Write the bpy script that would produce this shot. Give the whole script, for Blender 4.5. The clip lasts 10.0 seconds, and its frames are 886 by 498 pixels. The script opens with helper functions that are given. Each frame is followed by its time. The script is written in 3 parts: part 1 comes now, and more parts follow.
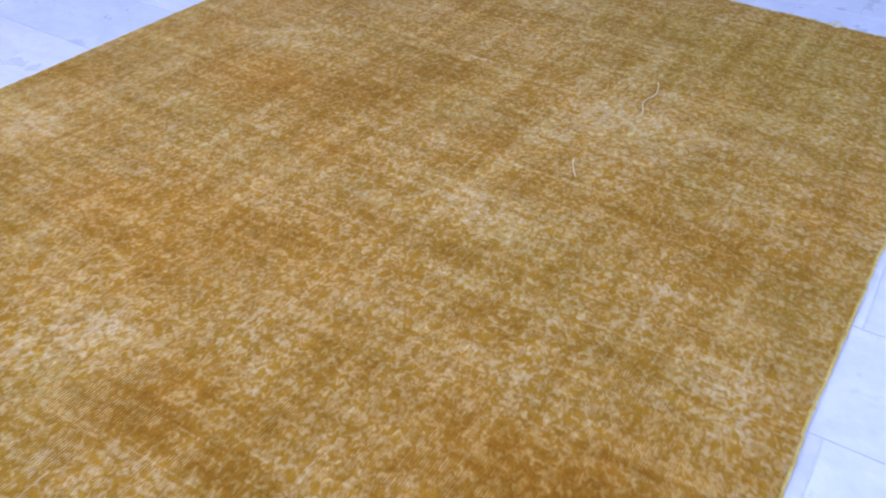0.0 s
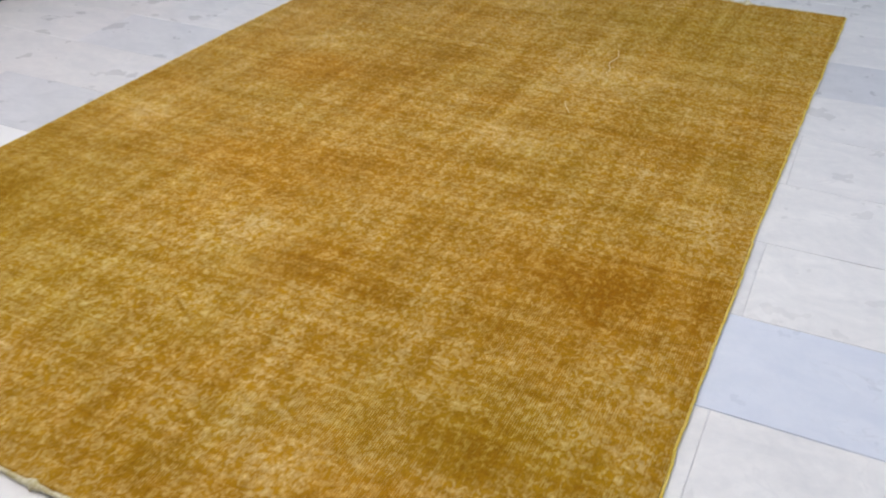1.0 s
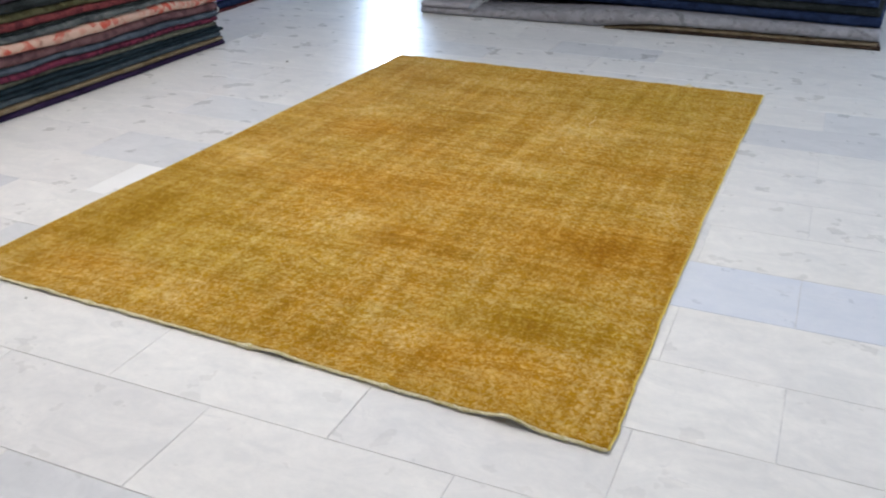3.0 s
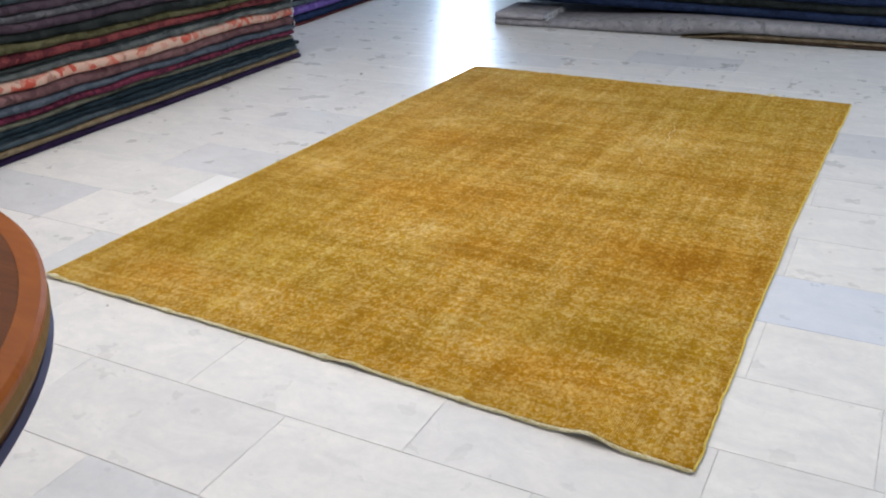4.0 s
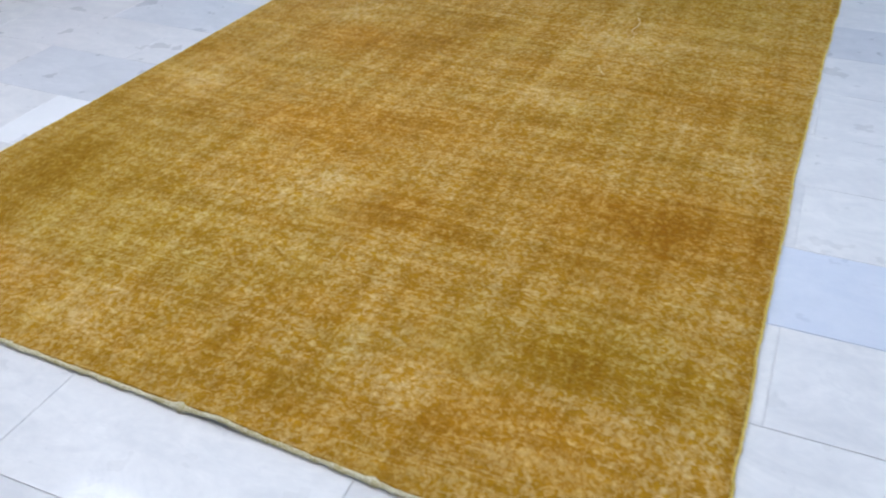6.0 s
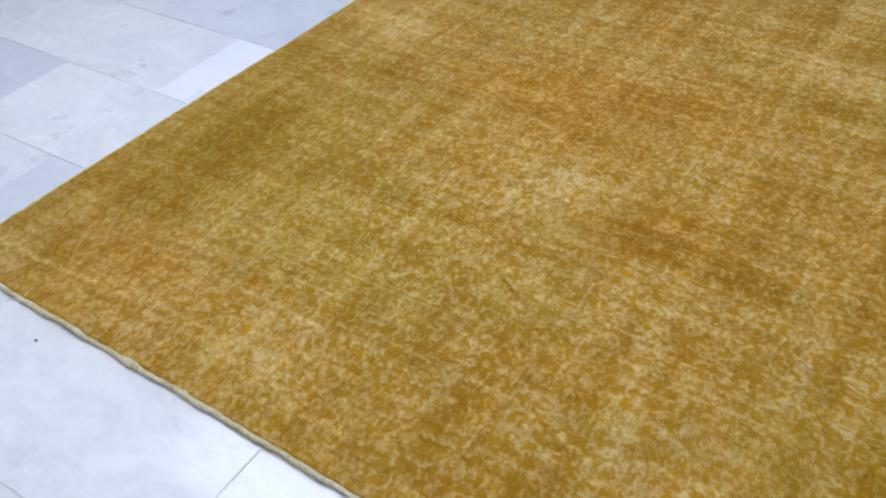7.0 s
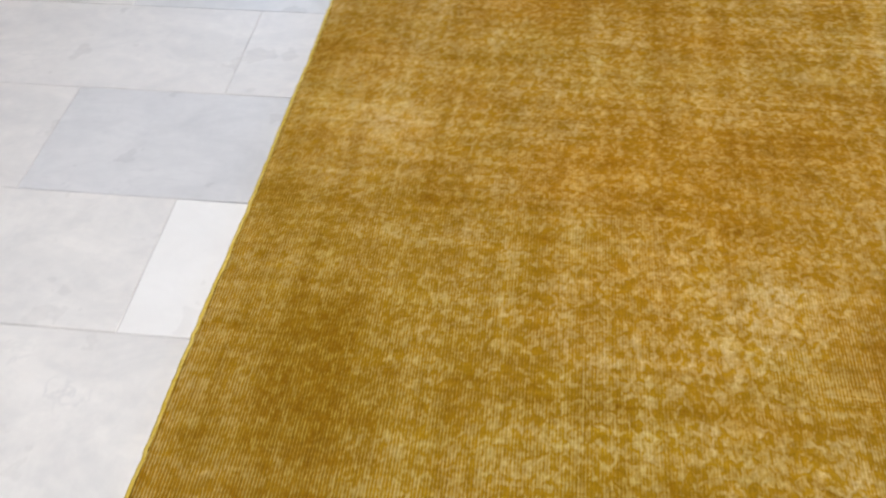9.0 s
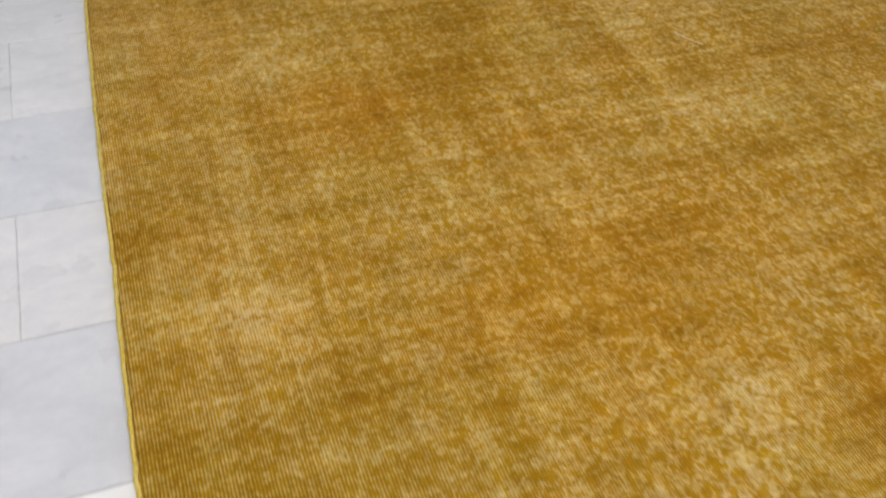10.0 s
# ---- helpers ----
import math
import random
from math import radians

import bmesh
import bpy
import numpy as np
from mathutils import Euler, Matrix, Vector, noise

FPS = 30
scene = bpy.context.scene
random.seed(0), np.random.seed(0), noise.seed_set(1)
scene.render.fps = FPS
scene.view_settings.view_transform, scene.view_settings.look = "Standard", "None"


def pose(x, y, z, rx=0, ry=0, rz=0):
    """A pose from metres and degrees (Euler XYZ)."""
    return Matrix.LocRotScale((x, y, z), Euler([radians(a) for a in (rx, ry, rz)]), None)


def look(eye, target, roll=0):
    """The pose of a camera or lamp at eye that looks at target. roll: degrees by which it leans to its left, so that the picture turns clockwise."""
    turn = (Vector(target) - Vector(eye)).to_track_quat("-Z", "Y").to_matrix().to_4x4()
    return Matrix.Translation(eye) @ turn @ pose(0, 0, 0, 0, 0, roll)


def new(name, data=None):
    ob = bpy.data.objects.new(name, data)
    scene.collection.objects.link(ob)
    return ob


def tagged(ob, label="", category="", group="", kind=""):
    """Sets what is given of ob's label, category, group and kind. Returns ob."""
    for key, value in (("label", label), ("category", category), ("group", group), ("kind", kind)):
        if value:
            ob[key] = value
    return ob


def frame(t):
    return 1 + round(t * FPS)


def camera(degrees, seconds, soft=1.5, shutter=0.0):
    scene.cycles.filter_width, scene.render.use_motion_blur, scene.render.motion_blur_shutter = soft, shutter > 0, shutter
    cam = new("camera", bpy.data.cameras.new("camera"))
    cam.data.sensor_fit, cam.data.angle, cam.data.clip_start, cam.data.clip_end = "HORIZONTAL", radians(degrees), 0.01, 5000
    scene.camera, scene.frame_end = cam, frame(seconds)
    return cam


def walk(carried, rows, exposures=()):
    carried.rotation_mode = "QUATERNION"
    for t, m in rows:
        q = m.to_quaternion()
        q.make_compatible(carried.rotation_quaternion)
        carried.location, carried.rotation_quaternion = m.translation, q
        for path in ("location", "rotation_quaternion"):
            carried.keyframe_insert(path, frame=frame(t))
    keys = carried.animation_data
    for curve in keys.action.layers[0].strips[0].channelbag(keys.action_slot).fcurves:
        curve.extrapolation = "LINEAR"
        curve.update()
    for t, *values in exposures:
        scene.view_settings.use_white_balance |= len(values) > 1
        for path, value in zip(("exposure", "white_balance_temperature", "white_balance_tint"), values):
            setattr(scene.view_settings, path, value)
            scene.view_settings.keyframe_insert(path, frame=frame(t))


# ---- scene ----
cam = camera(52.48, 10.0, 2.0, 0.26)
PATH = [
    (0, (-0.0155, 0.1841, 1.0642), (-0.6141, 1.2135, 0.1520), 2.37),
    (0.3, (0.0529, -0.0207, 1.1395), (-0.5013, 1.0260, 0.2189), 2.24),
    (0.5, (0.0764, -0.1798, 1.1347), (-0.4616, 0.8903, 0.2317), 2.56),
    (0.8, (0.0912, -0.4268, 1.1467), (-0.4441, 0.6624, 0.2652), 1.12),
    (1, (0.1216, -0.5676, 1.1457), (-0.4276, 0.5508, 0.3104), -0.53),
    (1.2, (0.1523, -0.6989, 1.1509), (-0.4152, 0.4265, 0.3376), -0.55),
    (1.5, (0.2152, -0.9032, 1.1736), (-0.3585, 0.2260, 0.3700), -1.69),
    (1.8, (0.2514, -1.1072, 1.1879), (-0.3202, 0.0416, 0.4111), -2.98),
    (2, (0.2519, -1.2297, 1.1858), (-0.2849, -0.0504, 0.4301), -2.07),
    (2.2, (0.2454, -1.3532, 1.1848), (-0.2620, -0.1597, 0.4310), -1.82),
    (2.5, (0.2618, -1.4752, 1.2013), (-0.2230, -0.2527, 0.4799), -1.37),
    (2.8, (0.2733, -1.5316, 1.2029), (-0.2116, -0.2861, 0.5218), 0.13),
    (3, (0.2733, -1.5502, 1.2232), (-0.2529, -0.3068, 0.5696), 0.31),
    (3.2, (0.2763, -1.5294, 1.2081), (-0.2968, -0.3034, 0.5611), 0.24),
    (4.3, (0.2356, -1.5282, 1.1971), (-0.4024, -0.3274, 0.5638), -1.50),
    (4.5, (0.2365, -1.4904, 1.1688), (-0.3647, -0.2926, 0.4951), -1.30),
    (4.8, (0.2342, -1.3719, 1.1457), (-0.3208, -0.1895, 0.4082), -2.08),
    (5, (0.2259, -1.2657, 1.1476), (-0.2723, -0.0684, 0.3938), -0.75),
    (5.2, (0.2297, -1.1547, 1.1206), (-0.2539, 0.0366, 0.3480), -1.08),
    (6.3, (-0.1908, -0.7561, 1.1566), (-0.6978, 0.3353, 0.2612), 1.23),
    (6.5, (-0.2721, -0.6914, 1.1439), (-0.8356, 0.3417, 0.2137), 1.28),
    (6.8, (-0.4070, -0.5617, 1.1023), (-1.0069, 0.4137, 0.1334), -0.27),
    (7, (-0.4837, -0.4818, 1.0876), (-1.1157, 0.4617, 0.1076), -2.46),
    (7.3, (-0.6456, -0.4185, 1.1003), (-1.2351, 0.5178, 0.0874), -1.24),
    (7.5, (-0.7592, -0.4052, 1.0861), (-1.2422, 0.6030, 0.0860), 1.36),
    (7.8, (-0.9359, -0.3817, 1.1133), (-1.2977, 0.6667, 0.1034), 2.36),
    (8, (-1.0170, -0.3659, 1.1050), (-1.3514, 0.6791, 0.0822), 1.46),
    (8.3, (-1.1350, -0.2852, 1.0965), (-1.5063, 0.7193, 0.0462), -0.37),
    (8.5, (-1.2370, -0.2138, 1.0876), (-1.5997, 0.7946, 0.0380), -1.49),
    (8.8, (-1.3692, -0.1230, 1.0959), (-1.6349, 0.8815, 0.0140), -3.98),
    (9, (-1.4467, -0.0725, 1.1028), (-1.5978, 0.9310, -0.0018), -2.27),
    (9.3, (-1.5925, 0.0042, 1.0836), (-1.5071, 1.0423, 0.0042), 2.01),
    (9.5, (-1.7069, 0.0457, 1.0800), (-1.4765, 1.0669, 0.0057), 2.79),
    (9.7, (-1.7756, 0.1087, 1.0860), (-1.4449, 1.1110, 0.0201), 3.69),
    (10, (-1.8316, 0.2639, 1.0665), (-1.4153, 1.2695, 0.0343), 3.48),
]
EXPOSURES = [(0.0, 0.03, 4500, 34), (0.5, 0.05, 6000, 26), (1.0, -0.08, 6050, 16), (1.5, -0.02, 6150, 13), (3.0, -0.02, 6150, 13), (4.3, 0.0, 6200, 13), (5.2, -0.02, 6150, 13), (6.3, -0.10, 5200, 14), (8.2, -0.17, 5250, 16), (8.6, -0.17, 6150, 14), (10.0, -0.22, 6250, 14)]
walk(cam, [(t, look(eye, target, roll)) for t, eye, target, roll in PATH], EXPOSURES)

# ---------------------------------------------------------------- light
world = bpy.data.worlds.new("world")
scene.world = world
world.use_nodes = True
_n = world.node_tree.nodes
_sky = _n.new("ShaderNodeTexSky")
_sky.sky_type = "NISHITA"
_sky.sun_disc = False
_sky.sun_elevation = radians(38)
_sky.sun_rotation = radians(150)
world.node_tree.links.new(_sky.outputs[0], _n["Background"].inputs[0])
_n["Background"].inputs[1].default_value = 0.12


def area_lamp(name, eye, target, sx, sy, power, colour):
    data = bpy.data.lights.new(name, "AREA")
    data.shape, data.size, data.size_y = "RECTANGLE", sx, sy
    data.energy, data.color = power, colour
    ob = new(name, data)
    ob.matrix_world = look(eye, target)
    return ob


SUN = bpy.data.lights.new("sun", "SUN")
SUN.energy, SUN.angle, SUN.color = 2.0, radians(0.6), (1.0, 0.95, 0.88)
new("sun", SUN).matrix_world = look((4, 8, 9), (0, 0, 0))
# fill light in two unseen, added windows; daylight in the glazed back door
area_lamp("shop_front_daylight", (-1.6, -4.35, 1.5), (-1.8, 0, 1.0), 3.6, 2.2, 24, (1.0, 0.93, 0.84))
area_lamp("side_window_daylight", (3.35, 3.6, 1.6), (0, 3.4, 0.8), 4.6, 1.7, 88, (0.72, 0.86, 1.0))
area_lamp("door_daylight", (-3.94, 6.98, 1.2), (-3.5, 3, 0.9), 0.42, 2.1, 72, (0.60, 0.78, 1.0))
# unseen ceiling panels added over the open floor to even out the light
FILL_PANELS = [(px, py) for px in (-2.9, -1.7, -0.5) for py in (0.0, 1.4)]
for px, py in FILL_PANELS:
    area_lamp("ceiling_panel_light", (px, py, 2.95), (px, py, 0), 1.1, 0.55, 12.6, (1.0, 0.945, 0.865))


# ---------------------------------------------------------------- materials
class Graph:
    """A small helper round one node material."""

    def __init__(self, name):
        self.mat = bpy.data.materials.new(name)
        self.mat.use_nodes = True
        self.t = self.mat.node_tree
        self.bsdf = self.t.nodes["Principled BSDF"]

    def node(self, kind, ins=None, **props):
        n = self.t.nodes.new(kind)
        for k, val in props.items():
            if k == "operation":
                n.operation = val
            elif k == "blend_type":
                n.blend_type = val
            elif k == "data_type":
                n.data_type = val
            elif k == "attribute_name":
                n.attribute_name = val
            elif k == "feature":
                n.feature = val
            elif k == "bands_direction":
                n.bands_direction = val
        for k, val in (ins or {}).items():
            self.put(n.inputs[k], val)
        return n

    def put(self, socket, val):
        if hasattr(val, "links"):
            self.t.links.new(val, socket)
        else:
            socket.default_value = val

    def coords(self, sx=1.0, sy=1.0, sz=1.0, rot=0.0, kind="Object"):
        c = self.node("ShaderNodeTexCoord")
        m = self.node("ShaderNodeMapping", {"Vector": c.outputs[kind], "Scale": (sx, sy, sz), "Rotation": (0, 0, rot)})
        return m.outputs[0]

    def noise(self, vec, scale, detail=3.0, rough=0.55, distort=0.0):
        return self.node("ShaderNodeTexNoise", {"Vector": vec, "Scale": scale, "Detail": detail, "Roughness": rough, "Distortion": distort}).outputs[0]

    def math(self, op, a, b=0.0, clamp=False):
        n = self.node("ShaderNodeMath", {0: a, 1: b}, operation=op)
        n.use_clamp = clamp
        return n.outputs[0]

    def span(self, val, lo, hi, a=0.0, b=1.0):
        n = self.node("ShaderNodeMapRange", {0: val, 1: lo, 2: hi, 3: a, 4: b})
        n.clamp = True
        return n.outputs[0]

    def mix(self, fac, a, b, blend="MIX"):
        n = self.t.nodes.new("ShaderNodeMix")
        n.data_type, n.blend_type = "RGBA", blend
        self.put(n.inputs[0], fac)
        for sock, val in ((n.inputs[6], a), (n.inputs[7], b)):
            if isinstance(val, tuple) and len(val) == 3:
                val = (*val, 1.0)
            self.put(sock, val)
        return n.outputs[2]

    def bump(self, height, strength, distance, normal=None):
        ins = {"Height": height, "Strength": strength, "Distance": distance}
        if normal is not None:
            ins["Normal"] = normal
        return self.node("ShaderNodeBump", ins).outputs[0]

    def done(self, colour, rough=0.6, normal=None, metal=0.0, spec=0.5, sheen=0.0):
        b = self.bsdf
        if isinstance(colour, tuple) and len(colour) == 3:
            colour = (*colour, 1.0)
        self.put(b.inputs["Base Color"], colour)
        self.put(b.inputs["Roughness"], rough)
        self.put(b.inputs["Metallic"], metal)
        self.put(b.inputs["Specular IOR Level"], spec)
        if sheen:
            b.inputs["Sheen Weight"].default_value = sheen
            b.inputs["Sheen Roughness"].default_value = 0.4
        if normal is not None:
            self.put(b.inputs["Normal"], normal)
        return self.mat


def marble(name, light, dark, vein, cloud):
    g = Graph(name)
    info = g.node("ShaderNodeObjectInfo")
    c = g.node("ShaderNodeTexCoord")
    shift = g.node("ShaderNodeVectorMath", {0: (37.0, 91.0, 13.0), "Scale": info.outputs["Random"]}, operation="SCALE")
    vec = g.node("ShaderNodeVectorMath", {0: c.outputs["Object"], 1: shift.outputs[0]}, operation="ADD").outputs[0]
    stretched = g.node("ShaderNodeMapping", {"Vector": vec, "Scale": (1.0, 1.7, 1.0), "Rotation": (0, 0, 0.35)}).outputs[0]
    big = g.noise(stretched, 5.5, 5, 0.68, 0.8)
    fine = g.noise(vec, 38.0, 4, 0.65, 0.3)
    crack = g.noise(stretched, 3.2, 5, 0.6, 0.7)
    line = g.math("ABSOLUTE", g.math("SUBTRACT", crack, 0.5))
    veins = g.math("MULTIPLY", g.span(line, 0.0, 0.010, 1.0, 0.0), g.span(big, 0.50, 0.68))
    spots = g.math("MULTIPLY", g.span(g.noise(vec, 60.0, 1, 0.5, 0.4), 0.70, 0.80), g.span(g.noise(vec, 5.0, 2, 0.5), 0.42, 0.62))
    tone = g.math("ADD", g.math("MULTIPLY", big, 0.75), g.math("MULTIPLY", fine, 0.25))
    col = g.mix(g.span(tone, 0.38, 0.62), dark, light)
    smudge = g.math("MULTIPLY", g.span(g.noise(stretched, 13.0, 5, 0.7, 0.6), 0.52, 0.74), g.span(g.noise(vec, 3.0, 2, 0.5), 0.40, 0.60))
    col = g.mix(g.math("MULTIPLY", smudge, cloud * 0.22), col, (0.50, 0.51, 0.53))
    each = g.span(info.outputs["Random"], 0.0, 1.0, 0.945, 1.02)
    col = g.mix(1.0, col, g.node("ShaderNodeCombineColor", {0: each, 1: each, 2: g.math("POWER", each, 0.8)}).outputs[0], "MULTIPLY")
    col = g.mix(g.math("MULTIPLY", veins, vein), col, (0.36, 0.37, 0.40))
    col = g.mix(g.math("MULTIPLY", spots, cloud * 0.15), col, (0.48, 0.485, 0.50))
    rough = g.span(g.noise(vec, 9.0, 3, 0.6), 0.3, 0.7, 0.26, 0.36)
    g.bsdf.inputs["Coat Weight"].default_value = 0.45
    g.bsdf.inputs["Coat Roughness"].default_value = 0.08
    return g.done(col, rough, g.bump(fine, 0.05, 0.002), spec=0.4)


MARBLE_WHITE = marble("polished_white_marble", (0.82, 0.80, 0.77), (0.70, 0.69, 0.675), 0.28, 0.8)
MARBLE_GREY = marble("polished_grey_marble", (0.71, 0.71, 0.715), (0.61, 0.615, 0.625), 0.30, 0.8)
MARBLE_BLUE = marble("polished_bluish_marble", (0.69, 0.715, 0.775), (0.62, 0.655, 0.73), 0.35, 0.6)
MARBLE_PURE = marble("polished_pure_white_marble", (0.87, 0.865, 0.85), (0.83, 0.825, 0.81), 0.1, 0.1)


def plain(name, colour, rough=0.7, grain=0.12, scale=30.0, metal=0.0):
    g = Graph(name)
    n = g.noise(g.coords(), scale, 4, 0.6)
    m = g.noise(g.coords(), scale * 0.12, 3, 0.6)
    k = g.span(g.math("ADD", g.math("MULTIPLY", n, 0.5), g.math("MULTIPLY", m, 0.5)), 0.35, 0.65, 1 - grain, 1 + grain)
    col = g.mix(1.0, colour, g.node("ShaderNodeCombineColor", {0: k, 1: k, 2: k}).outputs[0], "MULTIPLY")
    return g.done(col, rough, g.bump(n, 0.2, 0.003), metal)


JOINT = plain("grey_joint_mortar", (0.64, 0.63, 0.62), 0.9, 0.30, 22.0)
PLASTER = plain("white_wall_plaster", (0.72, 0.71, 0.68), 0.85, 0.04, 12)
DARK_WALL = plain("dark_grey_wall_paint", (0.10, 0.11, 0.13), 0.8, 0.08, 12)
CEILING = plain("white_ceiling_paint", (0.78, 0.78, 0.76), 0.9, 0.03, 12)
ALUMINIUM = plain("grey_window_aluminium", (0.50, 0.51, 0.52), 0.4, 0.05, 60, 0.8)


def glass(name):
    g = Graph(name)
    g.bsdf.inputs["Transmission Weight"].default_value = 1.0
    g.bsdf.inputs["IOR"].default_value = 1.1
    return g.done((0.95, 0.97, 0.97), 0.02)


GLASS = glass("window_glass")


# worn lines and creases across the rug: ends, width, how pale (+) or dark (-)
CREASES = [
    ((-0.98, 1.712), (-0.58, 1.732), 0.010, 0.75), ((-0.62, 1.733), (-0.31, 1.727), 0.008, 0.55), ((-0.88, 1.590), (-0.62, 1.572), 0.008, 0.50),
    ((-1.94, 0.150), (-1.58, 0.172), 0.010, 0.55), ((-1.17, 0.120), (-0.88, 0.147), 0.010, 0.40), ((-1.42, 0.596), (-1.24, 0.604), 0.008, 0.45),
    ((-0.86, 0.604), (-0.69, 0.612), 0.008, 0.50), ((-1.235, 0.434), (-1.185, 0.480), 0.006, 0.9), ((-1.066, 0.557), (-0.976, 0.498), 0.007, -0.9),
    ((-0.780, 1.70), (-0.764, 0.95), 0.024, 0.15), ((-0.764, 0.95), (-0.755, 0.35), 0.020, 0.10), ((-1.36, 2.37), (-1.19, 2.355), 0.010, 0.6),
    ((-1.36, 2.157), (-1.02, 2.142), 0.012, 0.5),
]


def crease(g, ax, ay, bx, by, width):
    """1 along a line between two points of the rug, fading over its width, broken up by noise."""
    c = g.node("ShaderNodeTexCoord")
    xyz = g.node("ShaderNodeSeparateXYZ", {0: c.outputs["Object"]})
    dx, dy = bx - ax, by - ay
    ln = math.hypot(dx, dy)
    ux, uy = dx / ln, dy / ln
    px, py = g.math("SUBTRACT", xyz.outputs[0], ax), g.math("SUBTRACT", xyz.outputs[1], ay)
    along = g.math("ADD", g.math("MULTIPLY", px, ux), g.math("MULTIPLY", py, uy))
    across = g.math("ABSOLUTE", g.math("ADD", g.math("SUBTRACT", g.math("MULTIPLY", py, ux), g.math("MULTIPLY", px, uy)),
                                       g.math("MULTIPLY", g.math("SUBTRACT", g.noise(c.outputs["Object"], 14.0, 2), 0.5), 0.018)))
    inside = g.math("MULTIPLY", g.span(along, -0.01, 0.03), g.span(along, ln - 0.03, ln + 0.01, 1.0, 0.0))
    return g.math("MULTIPLY", g.math("MULTIPLY", inside, g.span(across, 0.0, width, 1.0, 0.0)), g.span(g.noise(c.outputs["Object"], 40.0, 2), 0.35, 0.6, 0.3, 1.0))


def pile_material():
    g = Graph("mustard_overdyed_wool_pile")
    flat = g.coords()
    wear = g.node("ShaderNodeAttribute", attribute_name="wear").outputs["Fac"]
    ochre = g.node("ShaderNodeAttribute", attribute_name="ochre").outputs["Fac"]
    # short worm-like flecks where the pile is rubbed down to its pale knots, turned a little from place to place
    fleck = g.noise(g.coords(1.12, 0.88, 1.0, 0.25), 78.0, 0.6, 0.5, 0.9)
    fleck2 = g.noise(g.coords(1.25, 0.8, 1.0, -0.3), 165.0, 2.0, 0.6, 0.5)
    weft = g.noise(g.coords(2.0, 40.0, 1.0), 1.0, 4.0, 0.6, 0.15)
    weft_fine = g.noise(g.coords(9.0, 190.0, 1.0), 1.0, 2.0, 0.6)
    warp = g.noise(g.coords(24.0, 1.4, 1.0), 1.0, 4.0, 0.6, 0.15)
    weft_wide = g.noise(g.coords(1.2, 14.0, 1.0), 1.0, 3.0, 0.6, 0.2)
    warp_wide = g.noise(g.coords(11.0, 0.8, 1.0), 1.0, 3.0, 0.6, 0.2)
    cloud = g.noise(flat, 5.5, 4.0, 0.6, 0.5)
    patch = g.noise(g.coords(0.9, 1.2, 1.0), 17.0, 4.0, 0.65, 0.5)
    # the warps show as fine ribs, most of all along the selvedge at the left and in bald patches
    ridge = g.node("ShaderNodeTexWave", {"Vector": flat, "Scale": 64.0, "Distortion": 0.5, "Detail": 1.0, "Detail Scale": 1.0}, bands_direction="X").outputs[1]
    ridge = g.math("POWER", ridge, 1.6)
    across = g.node("ShaderNodeSeparateXYZ", {0: flat}).outputs[0]
    ribbed = g.math("MAXIMUM", g.span(across, -1.95, -1.05, 1.0, 0.0), g.span(g.noise(flat, 4.5, 3, 0.6), 0.46, 0.66, 0.06, 0.75))
    ridge_on = g.math("MULTIPLY", ribbed, g.span(g.noise(g.coords(150.0, 30.0, 1.0), 1.0, 2, 0.6), 0.30, 0.62, 0.30, 1.0))
    s = g.math("MULTIPLY", g.math("SUBTRACT", cloud, 0.5), 0.55)
    for tex, k in ((weft, 0.80), (weft_fine, 0.25), (warp, 1.0), (weft_wide, 0.60), (warp_wide, 0.60), (patch, 0.65)):
        s = g.math("ADD", s, g.math("MULTIPLY", g.math("SUBTRACT", tex, 0.5), k))
    s = g.math("ADD", s, g.math("MULTIPLY", wear, g.span(patch, 0.30, 0.70, 0.40, 1.40)))
    for (ax, ay), (bx, by), width, amount in CREASES:
        s = g.math("ADD", s, g.math("MULTIPLY", crease(g, ax, ay, bx, by, width), amount))
    # the worn level decides how many flecks break through
    bare = g.math("ADD", g.math("ADD", g.math("MULTIPLY", fleck, 0.74), g.math("MULTIPLY", fleck2, 0.24)), g.math("MULTIPLY", s, 0.15))
    bare = g.math("ADD", bare, 0.01)
    bare = g.math("ADD", bare, g.math("MULTIPLY", g.math("MULTIPLY", g.math("SUBTRACT", ridge, 0.40), ridge_on), 0.46))
    # single bare threads that run with the weft and the warp
    thread = g.span(g.noise(g.coords(2.6, 120.0, 1.0, 0.012), 1.0, 2.0, 0.5, 0.1), 0.585, 0.68)
    thread = g.math("MULTIPLY", thread, g.span(g.noise(g.coords(2.0, 5.0, 1.0), 1.0, 2.0, 0.5), 0.45, 0.62))
    upright = g.span(g.noise(g.coords(95.0, 2.4, 1.0, -0.01), 1.0, 2.0, 0.5, 0.1), 0.60, 0.70)
    upright = g.math("MULTIPLY", upright, g.span(g.noise(g.coords(5.0, 2.0, 1.0), 1.0, 2.0, 0.5), 0.48, 0.64))
    bare = g.math("ADD", bare, g.math("MULTIPLY", g.math("ADD", thread, upright), 0.16))
    pale = g.span(bare, 0.43, 0.725)
    deep = g.span(s, -0.40, 0.42)
    dyed = g.mix(deep, (0.270, 0.127, 0.001), (0.448, 0.250, 0.007))
    knots = g.mix(deep, (0.455, 0.287, 0.054), (0.620, 0.455, 0.215))
    col = g.mix(pale, dyed, knots)
    # the dye took unevenly: small spots of burnt orange and of olive gold
    spot = g.noise(g.coords(0.9, 1.3, 1.0), 21.0, 4.0, 0.7, 0.6)
